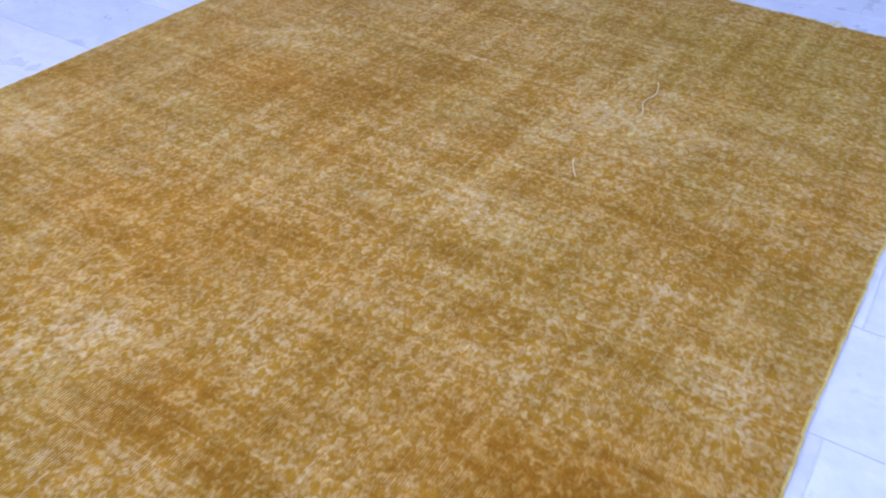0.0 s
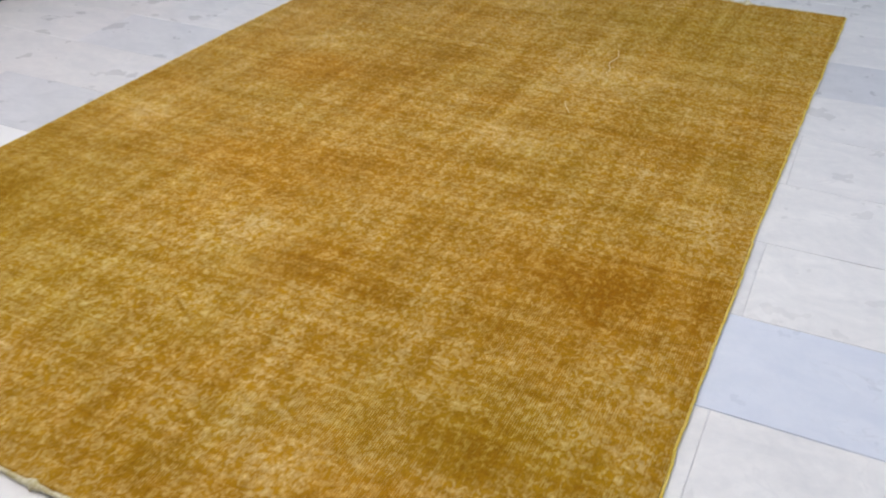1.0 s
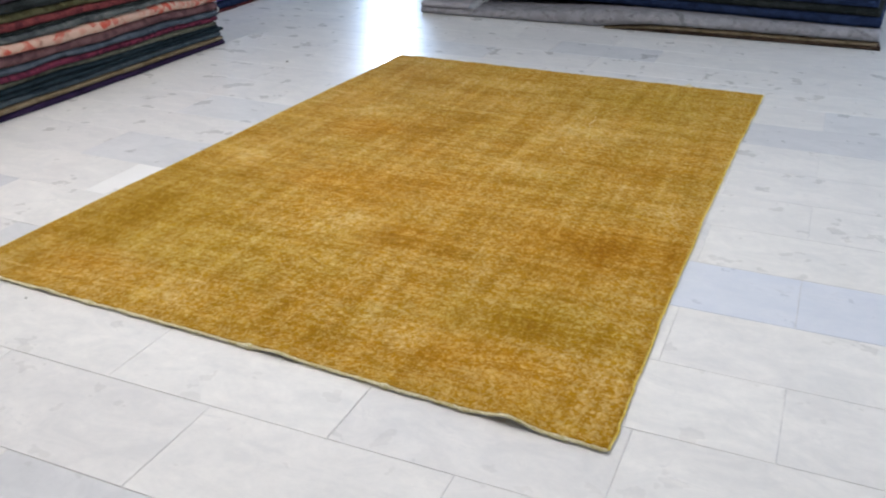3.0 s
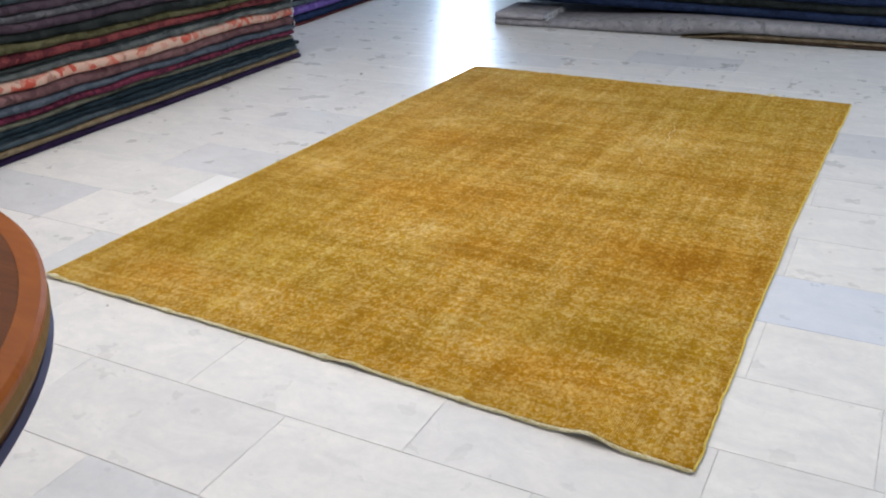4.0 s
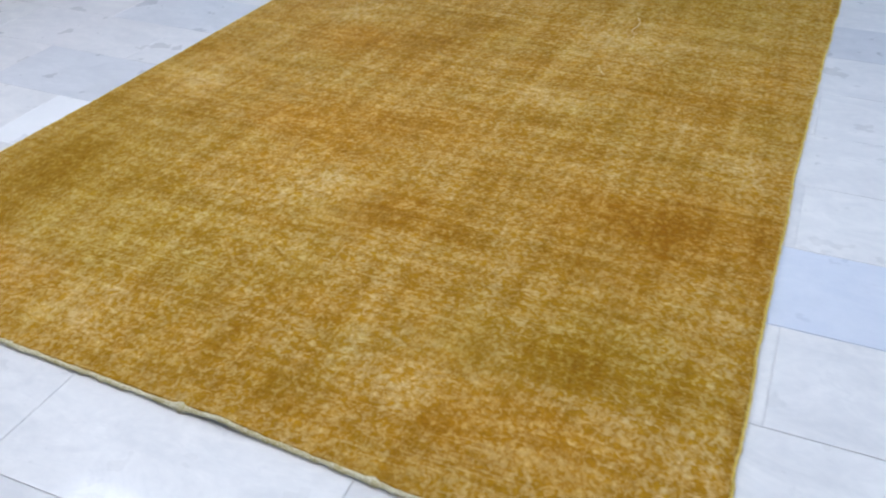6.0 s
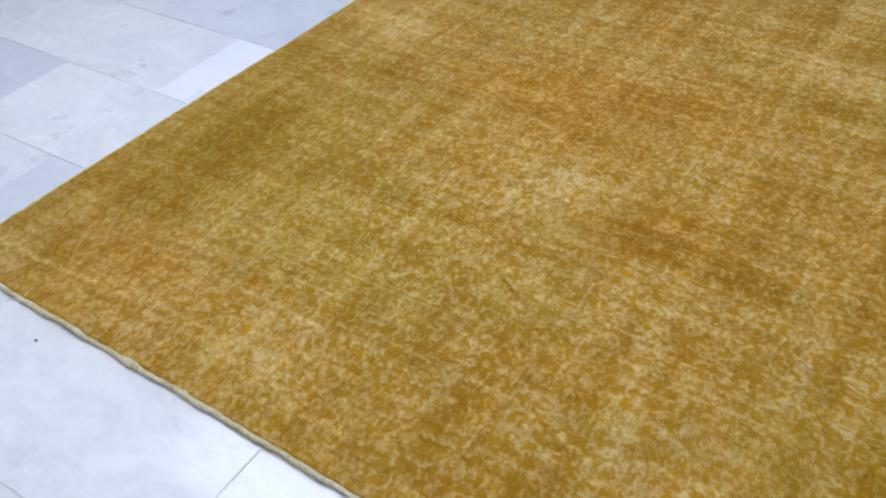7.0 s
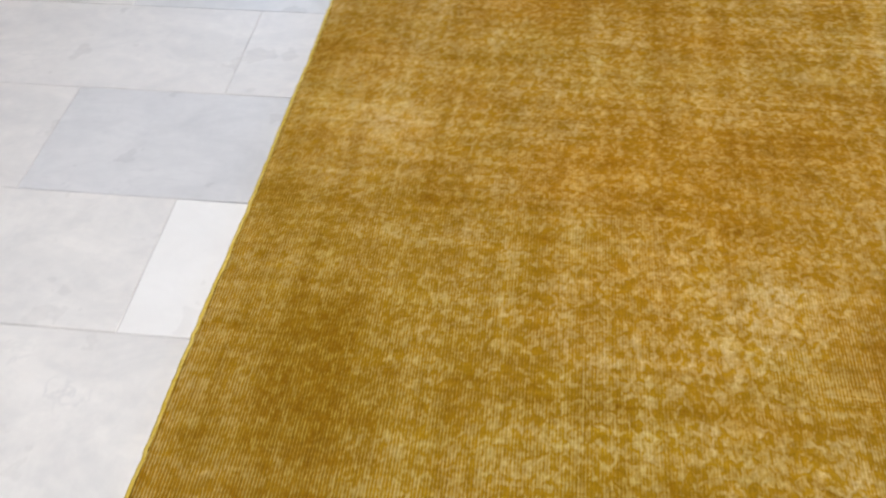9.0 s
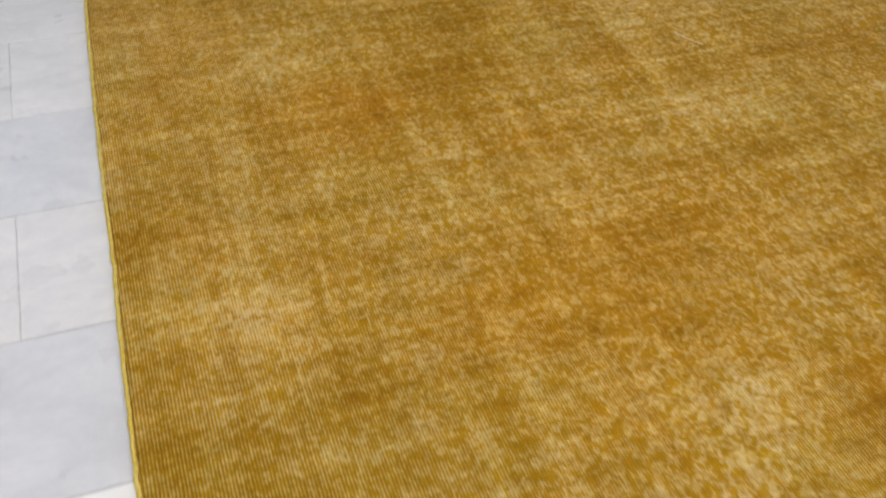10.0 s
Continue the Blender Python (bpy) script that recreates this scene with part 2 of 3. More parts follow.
    mottle = g.math("SUBTRACT", g.math("ADD", g.math("MULTIPLY", fleck2, 0.55), g.math("MULTIPLY", spot, 0.45)), 0.5)
    tone = g.math("ADD", 1.0, g.math("MULTIPLY", mottle, 1.1))
    col = g.mix(1.0, col, g.node("ShaderNodeCombineColor", {0: tone, 1: g.math("POWER", tone, 1.15), 2: g.math("POWER", tone, 1.5)}).outputs[0], "MULTIPLY")
    hue = g.span(g.math("ADD", g.math("ADD", g.math("MULTIPLY", g.noise(flat, 3.6, 3, 0.6, 0.4), 0.6), g.math("MULTIPLY", spot, 0.4)), ochre), 0.40, 0.74)
    col = g.mix(hue, col, g.mix(1.0, col, (1.05, 0.925, 0.60), "MULTIPLY"))
    green = g.span(g.math("SUBTRACT", g.math("ADD", g.math("MULTIPLY", g.noise(flat, 4.4, 3, 0.6, 0.3), 0.6), g.math("MULTIPLY", g.noise(flat, 17.0, 4, 0.7, 0.5), 0.4)), ochre), 0.46, 0.74)
    col = g.mix(green, col, g.mix(1.0, col, (0.95, 0.985, 0.72), "MULTIPLY"))
    h = g.math("ADD", g.math("MULTIPLY", bare, 1.3), g.math("ADD", g.math("MULTIPLY", fleck2, 0.35), g.math("MULTIPLY", ridge, 0.2)))
    g.bsdf.inputs["Sheen Tint"].default_value = (1.0, 0.74, 0.30, 1.0)
    return g.done(col, 0.88, g.bump(h, 0.45, 0.009), spec=0.1, sheen=0.03)


PILE = pile_material()


def yarn(name, colour, second, scale=140.0):
    g = Graph(name)
    n = g.noise(g.coords(), scale, 3, 0.6)
    m = g.noise(g.coords(), 32.0, 3, 0.6)
    col = g.mix(g.span(g.math("ADD", g.math("MULTIPLY", n, 0.5), g.math("MULTIPLY", m, 0.5)), 0.38, 0.62), colour, second)
    return g.done(col, 0.9, g.bump(n, 1.0, 0.004), spec=0.2)


SELVEDGE = yarn("yellow_selvedge_yarn", (0.60, 0.42, 0.045), (0.74, 0.58, 0.16))
END_COTTON = yarn("cream_cotton_web", (0.46, 0.38, 0.15), (0.76, 0.71, 0.52), 210.0)
THREAD = yarn("pale_loose_thread", (0.66, 0.50, 0.22), (0.78, 0.64, 0.36))
FRINGE = yarn("white_fringe_cotton", (0.75, 0.74, 0.72), (0.62, 0.61, 0.62))


def rug_cloth(name, a, b, spots=0.5, scale=9.0):
    """Knotted wool of a folded rug: two tones in soft blocks, with fine weft ribs."""
    g = Graph(name)
    info = g.node("ShaderNodeObjectInfo")
    c = g.node("ShaderNodeTexCoord")
    vec = g.node("ShaderNodeVectorMath", {0: c.outputs["Object"], 1: g.node("ShaderNodeVectorMath", {0: (19.0, 53.0, 7.0), "Scale": info.outputs["Random"]}, operation="SCALE").outputs[0]}, operation="ADD").outputs[0]
    cells = g.node("ShaderNodeTexVoronoi", {"Vector": vec, "Scale": scale * 3.2, "Randomness": 0.9}).outputs["Color"]
    pick = g.node("ShaderNodeSeparateColor", {0: cells}).outputs[0]
    n = g.noise(vec, scale * 8, 4, 0.65)
    m = g.noise(vec, scale * 0.4, 3, 0.6)
    fac = g.math("ADD", g.math("MULTIPLY", pick, spots), g.math("ADD", g.math("MULTIPLY", n, 0.5), g.math("MULTIPLY", m, 0.6)))
    a, b = (tuple(0.78 * q for q in tone) for tone in (a, b))
    col = g.mix(g.span(fac, 0.55, 1.15), a, b)
    dark = g.math("MULTIPLY", g.span(g.noise(vec, scale * 1.8, 3, 0.6, 0.5), 0.56, 0.68), 0.55)
    col = g.mix(dark, col, tuple(0.25 * q for q in a))
    return g.done(col, 0.95, g.bump(n, 0.7, 0.006), spec=0.1)


def wood(name, a, b, along=(3.0, 45.0), rough=0.28):
    g = Graph(name)
    vec = g.coords(along[0], along[1], 1.0)
    n = g.noise(vec, 1.0, 5, 0.65, 0.6)
    m = g.noise(g.coords(), 4.0, 3, 0.6)
    col = g.mix(g.span(g.math("ADD", g.math("MULTIPLY", n, 0.7), g.math("MULTIPLY", m, 0.3)), 0.35, 0.65), a, b)
    return g.done(col, g.span(m, 0.3, 0.7, rough, rough + 0.12), g.bump(n, 0.08, 0.002), spec=0.12)


TABLE_INLAY = wood("dark_walnut_veneer", (0.080, 0.022, 0.004), (0.150, 0.044, 0.008), (3.0, 45.0), 0.38)
TABLE_RIM = wood("red_brown_varnished_rim", (0.22, 0.056, 0.005), (0.31, 0.090, 0.010), (6.0, 30.0), 0.38)
TABLE_EDGE = wood("golden_brown_edge_band", (0.16, 0.09, 0.03), (0.24, 0.14, 0.05), (20.0, 20.0), 0.5)
# bluish reflection along the apron's bottom edge, put into the trim's colour
TABLE_DARK = plain("dark_trim_blue_reflection", (0.035, 0.035, 0.085), 0.6, 0.2, 20)
TABLE_LEG = wood("dark_stained_leg", (0.06, 0.022, 0.008), (0.11, 0.042, 0.014), (30.0, 30.0))


# ---------------------------------------------------------------- mesh helpers
def mesh_object(name, verts, faces, material, parent=None, label="", smooth=False):
    me = bpy.data.meshes.new(name)
    me.from_pydata(verts, [], faces)
    me.update()
    if smooth:
        me.polygons.foreach_set("use_smooth", [True] * len(me.polygons))
    me.materials.append(material)
    ob = new(name, me)
    if parent is not None:
        ob.parent = parent
    if label:
        tagged(ob, label)
    return ob


def part(name, bm, material, parent=None, label="", smooth=False):
    me = bpy.data.meshes.new(name)
    bm.to_mesh(me)
    bm.free()
    if smooth:
        me.polygons.foreach_set("use_smooth", [True] * len(me.polygons))
    me.materials.append(material)
    ob = new(name, me)
    if parent is not None:
        ob.parent = parent
    if label:
        tagged(ob, label)
    return ob


def box_bm(x0, y0, z0, x1, y1, z1, bevel=0.0):
    bm = bmesh.new()
    bmesh.ops.create_cube(bm, size=1.0, matrix=Matrix.Translation(((x0 + x1) / 2, (y0 + y1) / 2, (z0 + z1) / 2)) @ Matrix.Diagonal((x1 - x0, y1 - y0, z1 - z0, 1)))
    if bevel:
        bmesh.ops.bevel(bm, geom=bm.edges[:], offset=bevel, segments=2, affect="EDGES", profile=0.6)
    return bm


def lathe_bm(profile, n=96, cap=True):
    """A turned body from (radius, height) pairs, from the bottom up."""
    bm = bmesh.new()
    rings = []
    for r, z in profile:
        rings.append([bm.verts.new((r * math.cos(2 * math.pi * i / n), r * math.sin(2 * math.pi * i / n), z)) for i in range(n)])
    for a, b in zip(rings, rings[1:]):
        for i in range(n):
            bm.faces.new((a[i], a[(i + 1) % n], b[(i + 1) % n], b[i]))
    if cap:
        bm.faces.new(list(reversed(rings[0])))
        bm.faces.new(rings[-1])
    return bm


# ---------------------------------------------------------------- room
X0, X1, Y0, Y1, H = -5.4, 3.5, -4.5, 7.0, 3.0
WT = 0.22


def wall(name, pieces, label, material=PLASTER):
    """A wall of solid blocks butted end to end, so that its openings go right through."""
    bm = bmesh.new()
    for x0, y0, z0, x1, y1, z1 in pieces:
        bmesh.ops.create_cube(bm, size=1.0, matrix=Matrix.Translation(((x0 + x1) / 2, (y0 + y1) / 2, (z0 + z1) / 2)) @ Matrix.Diagonal((x1 - x0, y1 - y0, z1 - z0, 1)))
    return tagged(part(name, bm, material), label, "wall", kind="structure")


DX0, DX1 = -4.2, -3.68
wall("wall_north", [(X0, Y1, 0, DX0, Y1 + WT, H), (DX1, Y1, 0, X1, Y1 + WT, H), (DX0, Y1, 2.3, DX1, Y1 + WT, H)], "dark grey painted back wall with a narrow glazed door", DARK_WALL)
wall("wall_south", [(X0, Y0 - WT, 0, -3.5, Y0, H), (2.3, Y0 - WT, 0, X1, Y0, H), (-3.5, Y0 - WT, 2.65, 2.3, Y0, H), (-3.5, Y0 - WT, 0, 2.3, Y0, 0.35)], "white plastered front wall with an added wide window")
wall("wall_east", [(X1, Y0 - WT, 0, X1 + WT, 1.2, H), (X1, 6.0, 0, X1 + WT, Y1 + WT, H), (X1, 1.2, 2.5, X1 + WT, 6.0, H), (X1, 1.2, 0, X1 + WT, 6.0, 0.7)], "white plastered side wall with an added long window")
wall("wall_west", [(X0 - WT, Y0 - WT, 0, X0, Y1 + WT, H)], "plain dark grey painted side wall", DARK_WALL)
tagged(part("ceiling", box_bm(X0 - WT, Y0 - WT, H, X1 + WT, Y1 + WT, H + 0.2), CEILING), "plain white painted ceiling", "ceiling", kind="structure")


def window(name, x0, y0, z0, x1, y1, z1, panes, label):
    """A frame with upright bars and separate panes, set in the middle of a wall's opening."""
    root = tagged(new(name), label, "window", kind="structure")
    along_x = (x1 - x0) > (y1 - y0)
    f = 0.05
    length = (x1 - x0) if along_x else (y1 - y0)

    def bar(nm, a0, a1, za, zb, d, mat):
        if along_x:
            m = (y0 + y1) / 2
            ob = part(nm, box_bm(x0 + a0, m - d, za, x0 + a1, m + d, zb, 0.004 if mat is ALUMINIUM else 0), mat, root)
        else:
            m = (x0 + x1) / 2
            ob = part(nm, box_bm(m - d, y0 + a0, za, m + d, y0 + a1, zb, 0.004 if mat is ALUMINIUM else 0), mat, root)
        return ob

    bar("sill", 0.0, length, z0, z0 + f, 0.04, ALUMINIUM)
    bar("head", 0.0, length, z1 - f, z1, 0.04, ALUMINIUM)
    for i in range(panes + 1):
        c = f / 2 + (length - f) * i / panes
        bar("mullion", c - f / 2, c + f / 2, z0 + f, z1 - f, 0.04, ALUMINIUM)
    for i in range(panes):
        a = f + (length - f) * i / panes
        b = (length - f) * (i + 1) / panes
        bar("pane", a, b, z0 + f, z1 - f, 0.003, GLASS).visible_shadow = False
    return root


# the front and side windows are added out of view for their light
window("unseen_front_window", -3.5, Y0 - WT, 0.35, 2.3, Y0, 2.65, 4, "unseen wide front window added for light, in a grey aluminium frame")
window("unseen_side_window", X1, 1.2, 0.7, X1 + WT, 6.0, 2.5, 3, "unseen long side window added for light, in a grey aluminium frame")
window("door_1", DX0, Y1, 0.0, DX1, Y1 + WT, 2.3, 1, "narrow glazed door in a grey aluminium frame")

# glowing panels that go with the added ceiling fill, all out of view
EMIT = Graph("fill_panel_glow")
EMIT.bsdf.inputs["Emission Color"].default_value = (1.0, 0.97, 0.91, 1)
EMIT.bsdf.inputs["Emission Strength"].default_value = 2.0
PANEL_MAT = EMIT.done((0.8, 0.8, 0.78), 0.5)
for px, py in FILL_PANELS:
    lamp = tagged(new("ceiling_fill_panel"), "square-edged white ceiling panel added as unseen fill light", "ceiling light", "ceiling lights")
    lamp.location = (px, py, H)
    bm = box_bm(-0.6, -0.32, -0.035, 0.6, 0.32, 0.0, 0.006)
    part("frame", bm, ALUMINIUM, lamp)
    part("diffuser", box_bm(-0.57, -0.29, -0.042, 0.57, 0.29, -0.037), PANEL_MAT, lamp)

# ---------------------------------------------------------------- ground outside
tagged(part("ground", box_bm(-300, -300, -0.30, 300, 300, -0.20), plain("asphalt_ground", (0.06, 0.06, 0.06), 0.9, 0.2, 8)), "dark asphalt ground outside the shop", "ground", kind="structure")

# ---------------------------------------------------------------- things
def fold_curve(s, seed, amp, freq):
    return amp * (noise.noise((s * freq, seed * 7.3, 0.0)) + 0.5 * noise.noise((s * freq * 2.7, seed * 3.1, 5.0)))


def folded_rug(name, length, depth, z0f, z1f, material, seed, label, group, front_jitter=0.020, n=70, loft=1.0):
    """One folded rug of a pile: a slab with a rounded fold in front, that sags along its length.
    Local axes: s along the fold (x), depth into the pile (y), z up. z0f, z1f give its underside and top at s."""
    prof = 9
    verts, faces = [], []
    for i in range(n + 1):
        s = length * i / n
        zb = z0f(s)
        zt = z1f(s)
        thick = zt - zb
        wob = fold_curve(s, seed, front_jitter, 1.3)
        bulge = 1.0 + 0.22 * noise.noise((s * 5.0, seed * 2.0, 9.0))
        fr = wob
        ring = [(s, depth, zb)]
        for k in range(prof):
            a = -math.pi / 2 + math.pi * k / (prof - 1)
            ring.append((s, fr + thick * 0.55 * (1 - math.cos(a) * bulge), zb + thick * 0.5 * (1 + math.sin(a))))
        ring.append((s, depth, zt))
        verts += ring
    m = prof + 2
    for i in range(n):
        for k in range(m):
            a, b = i * m + k, i * m + (k + 1) % m
            faces.append((a, a + m, b + m, b))
    faces.append(tuple(range(m)))
    faces.append(tuple(n * m + k for k in reversed(range(m))))
    ob = mesh_object(name, verts, faces, material, smooth=True)
    return tagged(ob, label, "rug", group)


def fringe(ob, s, z, thick, seed):
    """White cotton strands that hang from the end of a folded rug."""
    rnd = random.Random(int(seed * 100))
    verts, faces = [], []
    for k in range(26):
        y = 0.012 + 0.016 * k + rnd.uniform(-0.005, 0.005)
        drop = rnd.uniform(0.02, 0.05)
        out = rnd.uniform(0.012, 0.03)
        w = rnd.uniform(0.0012, 0.0024)
        b = len(verts)
        for f in (0.0, 0.35, 0.7, 1.0):
            cx, cz = s + out * math.sin(f * 1.5), z - drop * f ** 1.7
            cy = y + 0.006 * f * rnd.uniform(-1, 1)
            verts += [(cx, cy - w, cz), (cx + w, cy + w, cz), (cx - w, cy + w, cz)]
        for f in range(3):
            for q in range(3):
                a, c_ = b + f * 3 + q, b + f * 3 + (q + 1) % 3
                faces.append((a, c_, c_ + 3, a + 3))
    return mesh_object("fringe", verts, faces, FRINGE, ob, "white cotton fringe")


def pile_of_rugs(m, length, depth, layers, group, shrink, seed0, fringed=()):
    """layers: (thickness, material, label); each rug lies on the one below it."""
    level = 0.0
    for i, (thick, mat, label) in enumerate(layers):
        lo, hi = level, level + thick

        def height(h, s):
            return h * (1 - shrink * s / length) + min(h, 0.25) * (0.08 * noise.noise((s * 1.4, seed0, h * 6.0)) + 0.035 * noise.noise((s * 5.0, seed0, h * 14.0)))

        ob = folded_rug("folded_rug", length - 0.06 * abs(noise.noise((i * 1.7, seed0, 2.0))) - (0.03 if i > 3 else 0.0), depth,
                        lambda s, h=lo: height(h, s) + 0.0004, lambda s, h=hi: height(h, s) - 0.0016, mat, seed0 + i * 1.37, label, group)
        ob.matrix_world = m
        if i in fringed:
            fringe(ob, length - 0.05, height((lo + hi) / 2, length), hi - lo, seed0 + i)
        level = hi


def fringe_cord(m, length, z0, z1):
    """A wavy cord of white fringe that hangs down over the ends of a pile, from the rug on top."""
    bm = bmesh.new()
    rings = []
    for i in range(61):
        f = i / 60
        cx = length + 0.012 + 0.006 * math.sin(f * 31.0) + 0.012 * f
        cy = 0.006 + 0.006 * math.cos(f * 27.0) + 0.01 * f
        r = 0.0038 + 0.0014 * noise.noise((f * 40.0, 1.0, 2.0))
        rings.append([bm.verts.new((cx + r * math.cos(a * math.pi / 3), cy + r * math.sin(a * math.pi / 3), z1 + (z0 - z1) * f)) for a in range(6)])
    for p, q in zip(rings, rings[1:]):
        for k in range(6):
            bm.faces.new((p[k], p[(k + 1) % 6], q[(k + 1) % 6], q[k]))
    ob = tagged(part("rug_fringe", bm, FRINGE, smooth=True), "white cotton fringe hanging over the end of the pile", "fringe")
    ob.matrix_world = m
    return ob


C = {
    "plum": rug_cloth("dark_plum_wool", (0.018, 0.010, 0.035), (0.045, 0.025, 0.07), 0.3),
    "tan": rug_cloth("sandy_tan_wool", (0.16, 0.115, 0.065), (0.26, 0.20, 0.13), 0.5),
    "teal": rug_cloth("grey_teal_wool", (0.035, 0.052, 0.065), (0.085, 0.105, 0.12), 0.4),
    "darkteal": rug_cloth("dark_teal_wool", (0.010, 0.020, 0.028), (0.030, 0.045, 0.055), 0.4),
    "olive": rug_cloth("grey_olive_wool", (0.085, 0.085, 0.065), (0.16, 0.155, 0.12), 0.4),
    "maroon": rug_cloth("purple_maroon_wool", (0.055, 0.010, 0.025), (0.17, 0.035, 0.065), 0.9, 14.0),
    "bluegrey": rug_cloth("blue_grey_wool", (0.055, 0.070, 0.095), (0.13, 0.15, 0.18), 0.4),
    "rose": rug_cloth("dusty_rose_wool", (0.11, 0.055, 0.06), (0.24, 0.13, 0.13), 0.4),
    "salmon": rug_cloth("salmon_and_cream_wool", (0.52, 0.090, 0.060), (0.62, 0.42, 0.33), 1.1, 8.0),
    "greygreen": rug_cloth("grey_green_wool", (0.07, 0.08, 0.085), (0.17, 0.18, 0.17), 0.5),
    "red": rug_cloth("worn_red_wool", (0.085, 0.018, 0.025), (0.22, 0.055, 0.055), 0.7, 12.0),
    "moss": rug_cloth("mossy_olive_wool", (0.060, 0.055, 0.025), (0.15, 0.14, 0.075), 0.5),
    # charcoal green wool; also colours the shaded gap in the tall pile
    "black": rug_cloth("charcoal_green_wool_and_gap_shade", (0.012, 0.016, 0.016), (0.04, 0.045, 0.045), 0.4),
    "mauve": rug_cloth("dark_mauve_wool", (0.045, 0.030, 0.045), (0.10, 0.07, 0.09), 0.4),
    "grey": rug_cloth("lead_grey_wool", (0.06, 0.06, 0.07), (0.15, 0.15, 0.165), 0.4),
    "purple": rug_cloth("violet_wool", (0.10, 0.06, 0.28), (0.26, 0.16, 0.48), 0.5),
    "navy": rug_cloth("navy_blue_wool", (0.012, 0.022, 0.060), (0.030, 0.050, 0.115), 0.4),
    "stone": rug_cloth("stone_grey_wool", (0.27, 0.26, 0.28), (0.44, 0.43, 0.45), 0.3),
    "brown": rug_cloth("dark_brown_wool", (0.035, 0.020, 0.014), (0.08, 0.05, 0.035), 0.5),
}
BIG_PILE = [
    (0.033, "plum", "thin dark plum folded rug at the bottom of the pile"),
    (0.028, "tan", "sandy tan folded rug in the tall pile"),
    (0.032, "teal", "grey teal folded rug in the tall pile"),
    (0.026, "darkteal", "dark teal folded rug in the tall pile"),
    (0.027, "darkteal", "dark teal folded rug in the tall pile"),
    (0.025, "olive", "thin grey-olive folded rug in the tall pile"),
    (0.035, "maroon", "purple maroon patterned folded rug in the tall pile"),
    (0.036, "bluegrey", "blue-grey folded rug in the tall pile"),
    (0.050, "rose", "thick dusty rose folded rug in the tall pile"),
    (0.052, "salmon", "salmon and cream patterned folded rug in the tall pile"),
    (0.036, "greygreen", "grey-green folded rug in the tall pile"),
    # this dark strip is the shade in a gap, built as a layer
    (0.016, "black", "thin dark strip for the shaded gap in the tall pile"),
    (0.045, "red", "worn red patterned folded rug in the tall pile"),
    (0.040, "moss", "mossy olive folded rug in the tall pile"),
    (0.043, "black", "charcoal green folded rug in the tall pile"),
    (0.050, "mauve", "dark mauve folded rug in the tall pile"),
    (0.036, "grey", "lead grey folded rug in the tall pile"),
    (0.040, "mauve", "dark mauve folded rug in the tall pile"),
    (0.036, "teal", "grey teal folded rug on the tall pile"),
    (0.040, "red", "worn red folded rug on top of the tall pile"),
]
# the tall pile beside the left edge of the yellow rug: its folds face the rug
LEFT_M = Matrix.Translation((-2.935, -0.35, 0.0)) @ Euler((0, 0, radians(90.7))).to_matrix().to_4x4()
pile_of_rugs(LEFT_M, 3.16, 0.95, [(t, C[c], l) for t, c, l in BIG_PILE], "folded rugs of the tall pile", 0.13, 3.0, (6, 8, 9, 10))
fringe_cord(LEFT_M, 3.118, 0.15, 0.47)
FAR_PILE = [
    (0.014, "red", "thin worn red folded rug under a far pile"),
    (0.05, "navy", "navy patterned folded rug in a far pile"),
    (0.06, "purple", "violet folded rug in a far pile"),
    (0.04, "bluegrey", "blue-grey folded rug in a far pile"),
    (0.05, "mauve", "dark mauve folded rug in a far pile"),
    (0.05, "navy", "navy folded rug on a far pile"),
]
FAR_M = Matrix.Translation((-3.54, 3.30, 0.0)) @ Euler((0, 0, radians(92.5))).to_matrix().to_4x4()
pile_of_rugs(FAR_M, 1.9, 0.9, [(t, C[c], l) for t, c, l in FAR_PILE], "folded rugs of the far pile", 0.05, 21.0)
# the low pile at the back: two thin rugs under one end of a long grey one, whose other end lies on the floor
LOW_M = Matrix.Translation((-2.295, 4.113, 0.0)) @ Euler((0, 0, radians(1.9))).to_matrix().to_4x4()
SHORT_M = LOW_M @ Matrix.Translation((1.25, 0.0, 0.0))


def ease(s, s0, s1):
    f = min(1.0, max(0.0, (s - s0) / (s1 - s0)))
    return f * f * (3 - 2 * f)


LOW_RUGS = [
    (SHORT_M, 1.62, lambda s: 0.0004, lambda s: 0.001 + 0.019 * ease(s, 0.0, 0.3), "brown", "thin dark brown folded rug under the grey one"),
    (SHORT_M, 1.60, lambda s: 0.0025 + 0.019 * ease(s, 0.0, 0.3), lambda s: 0.004 + 0.034 * ease(s, 0.0, 0.4), "tan", "thin sandy tan folded rug under the grey one"),
    (LOW_M, 2.86, lambda s: 0.0004 + 0.041 * ease(s, 1.15, 1.6), lambda s: 0.046 + 0.068 * ease(s, 0.3, 1.5), "stone", "long stone grey folded rug on a low pile"),
]
for i, (m, ln, lo, hi, cloth, text) in enumerate(LOW_RUGS):
    folded_rug("folded_rug", ln, 0.95, lo, hi, C[cloth], 41.0 + i * 1.37, text, "folded rugs of the low pile", 0.012).matrix_world = m
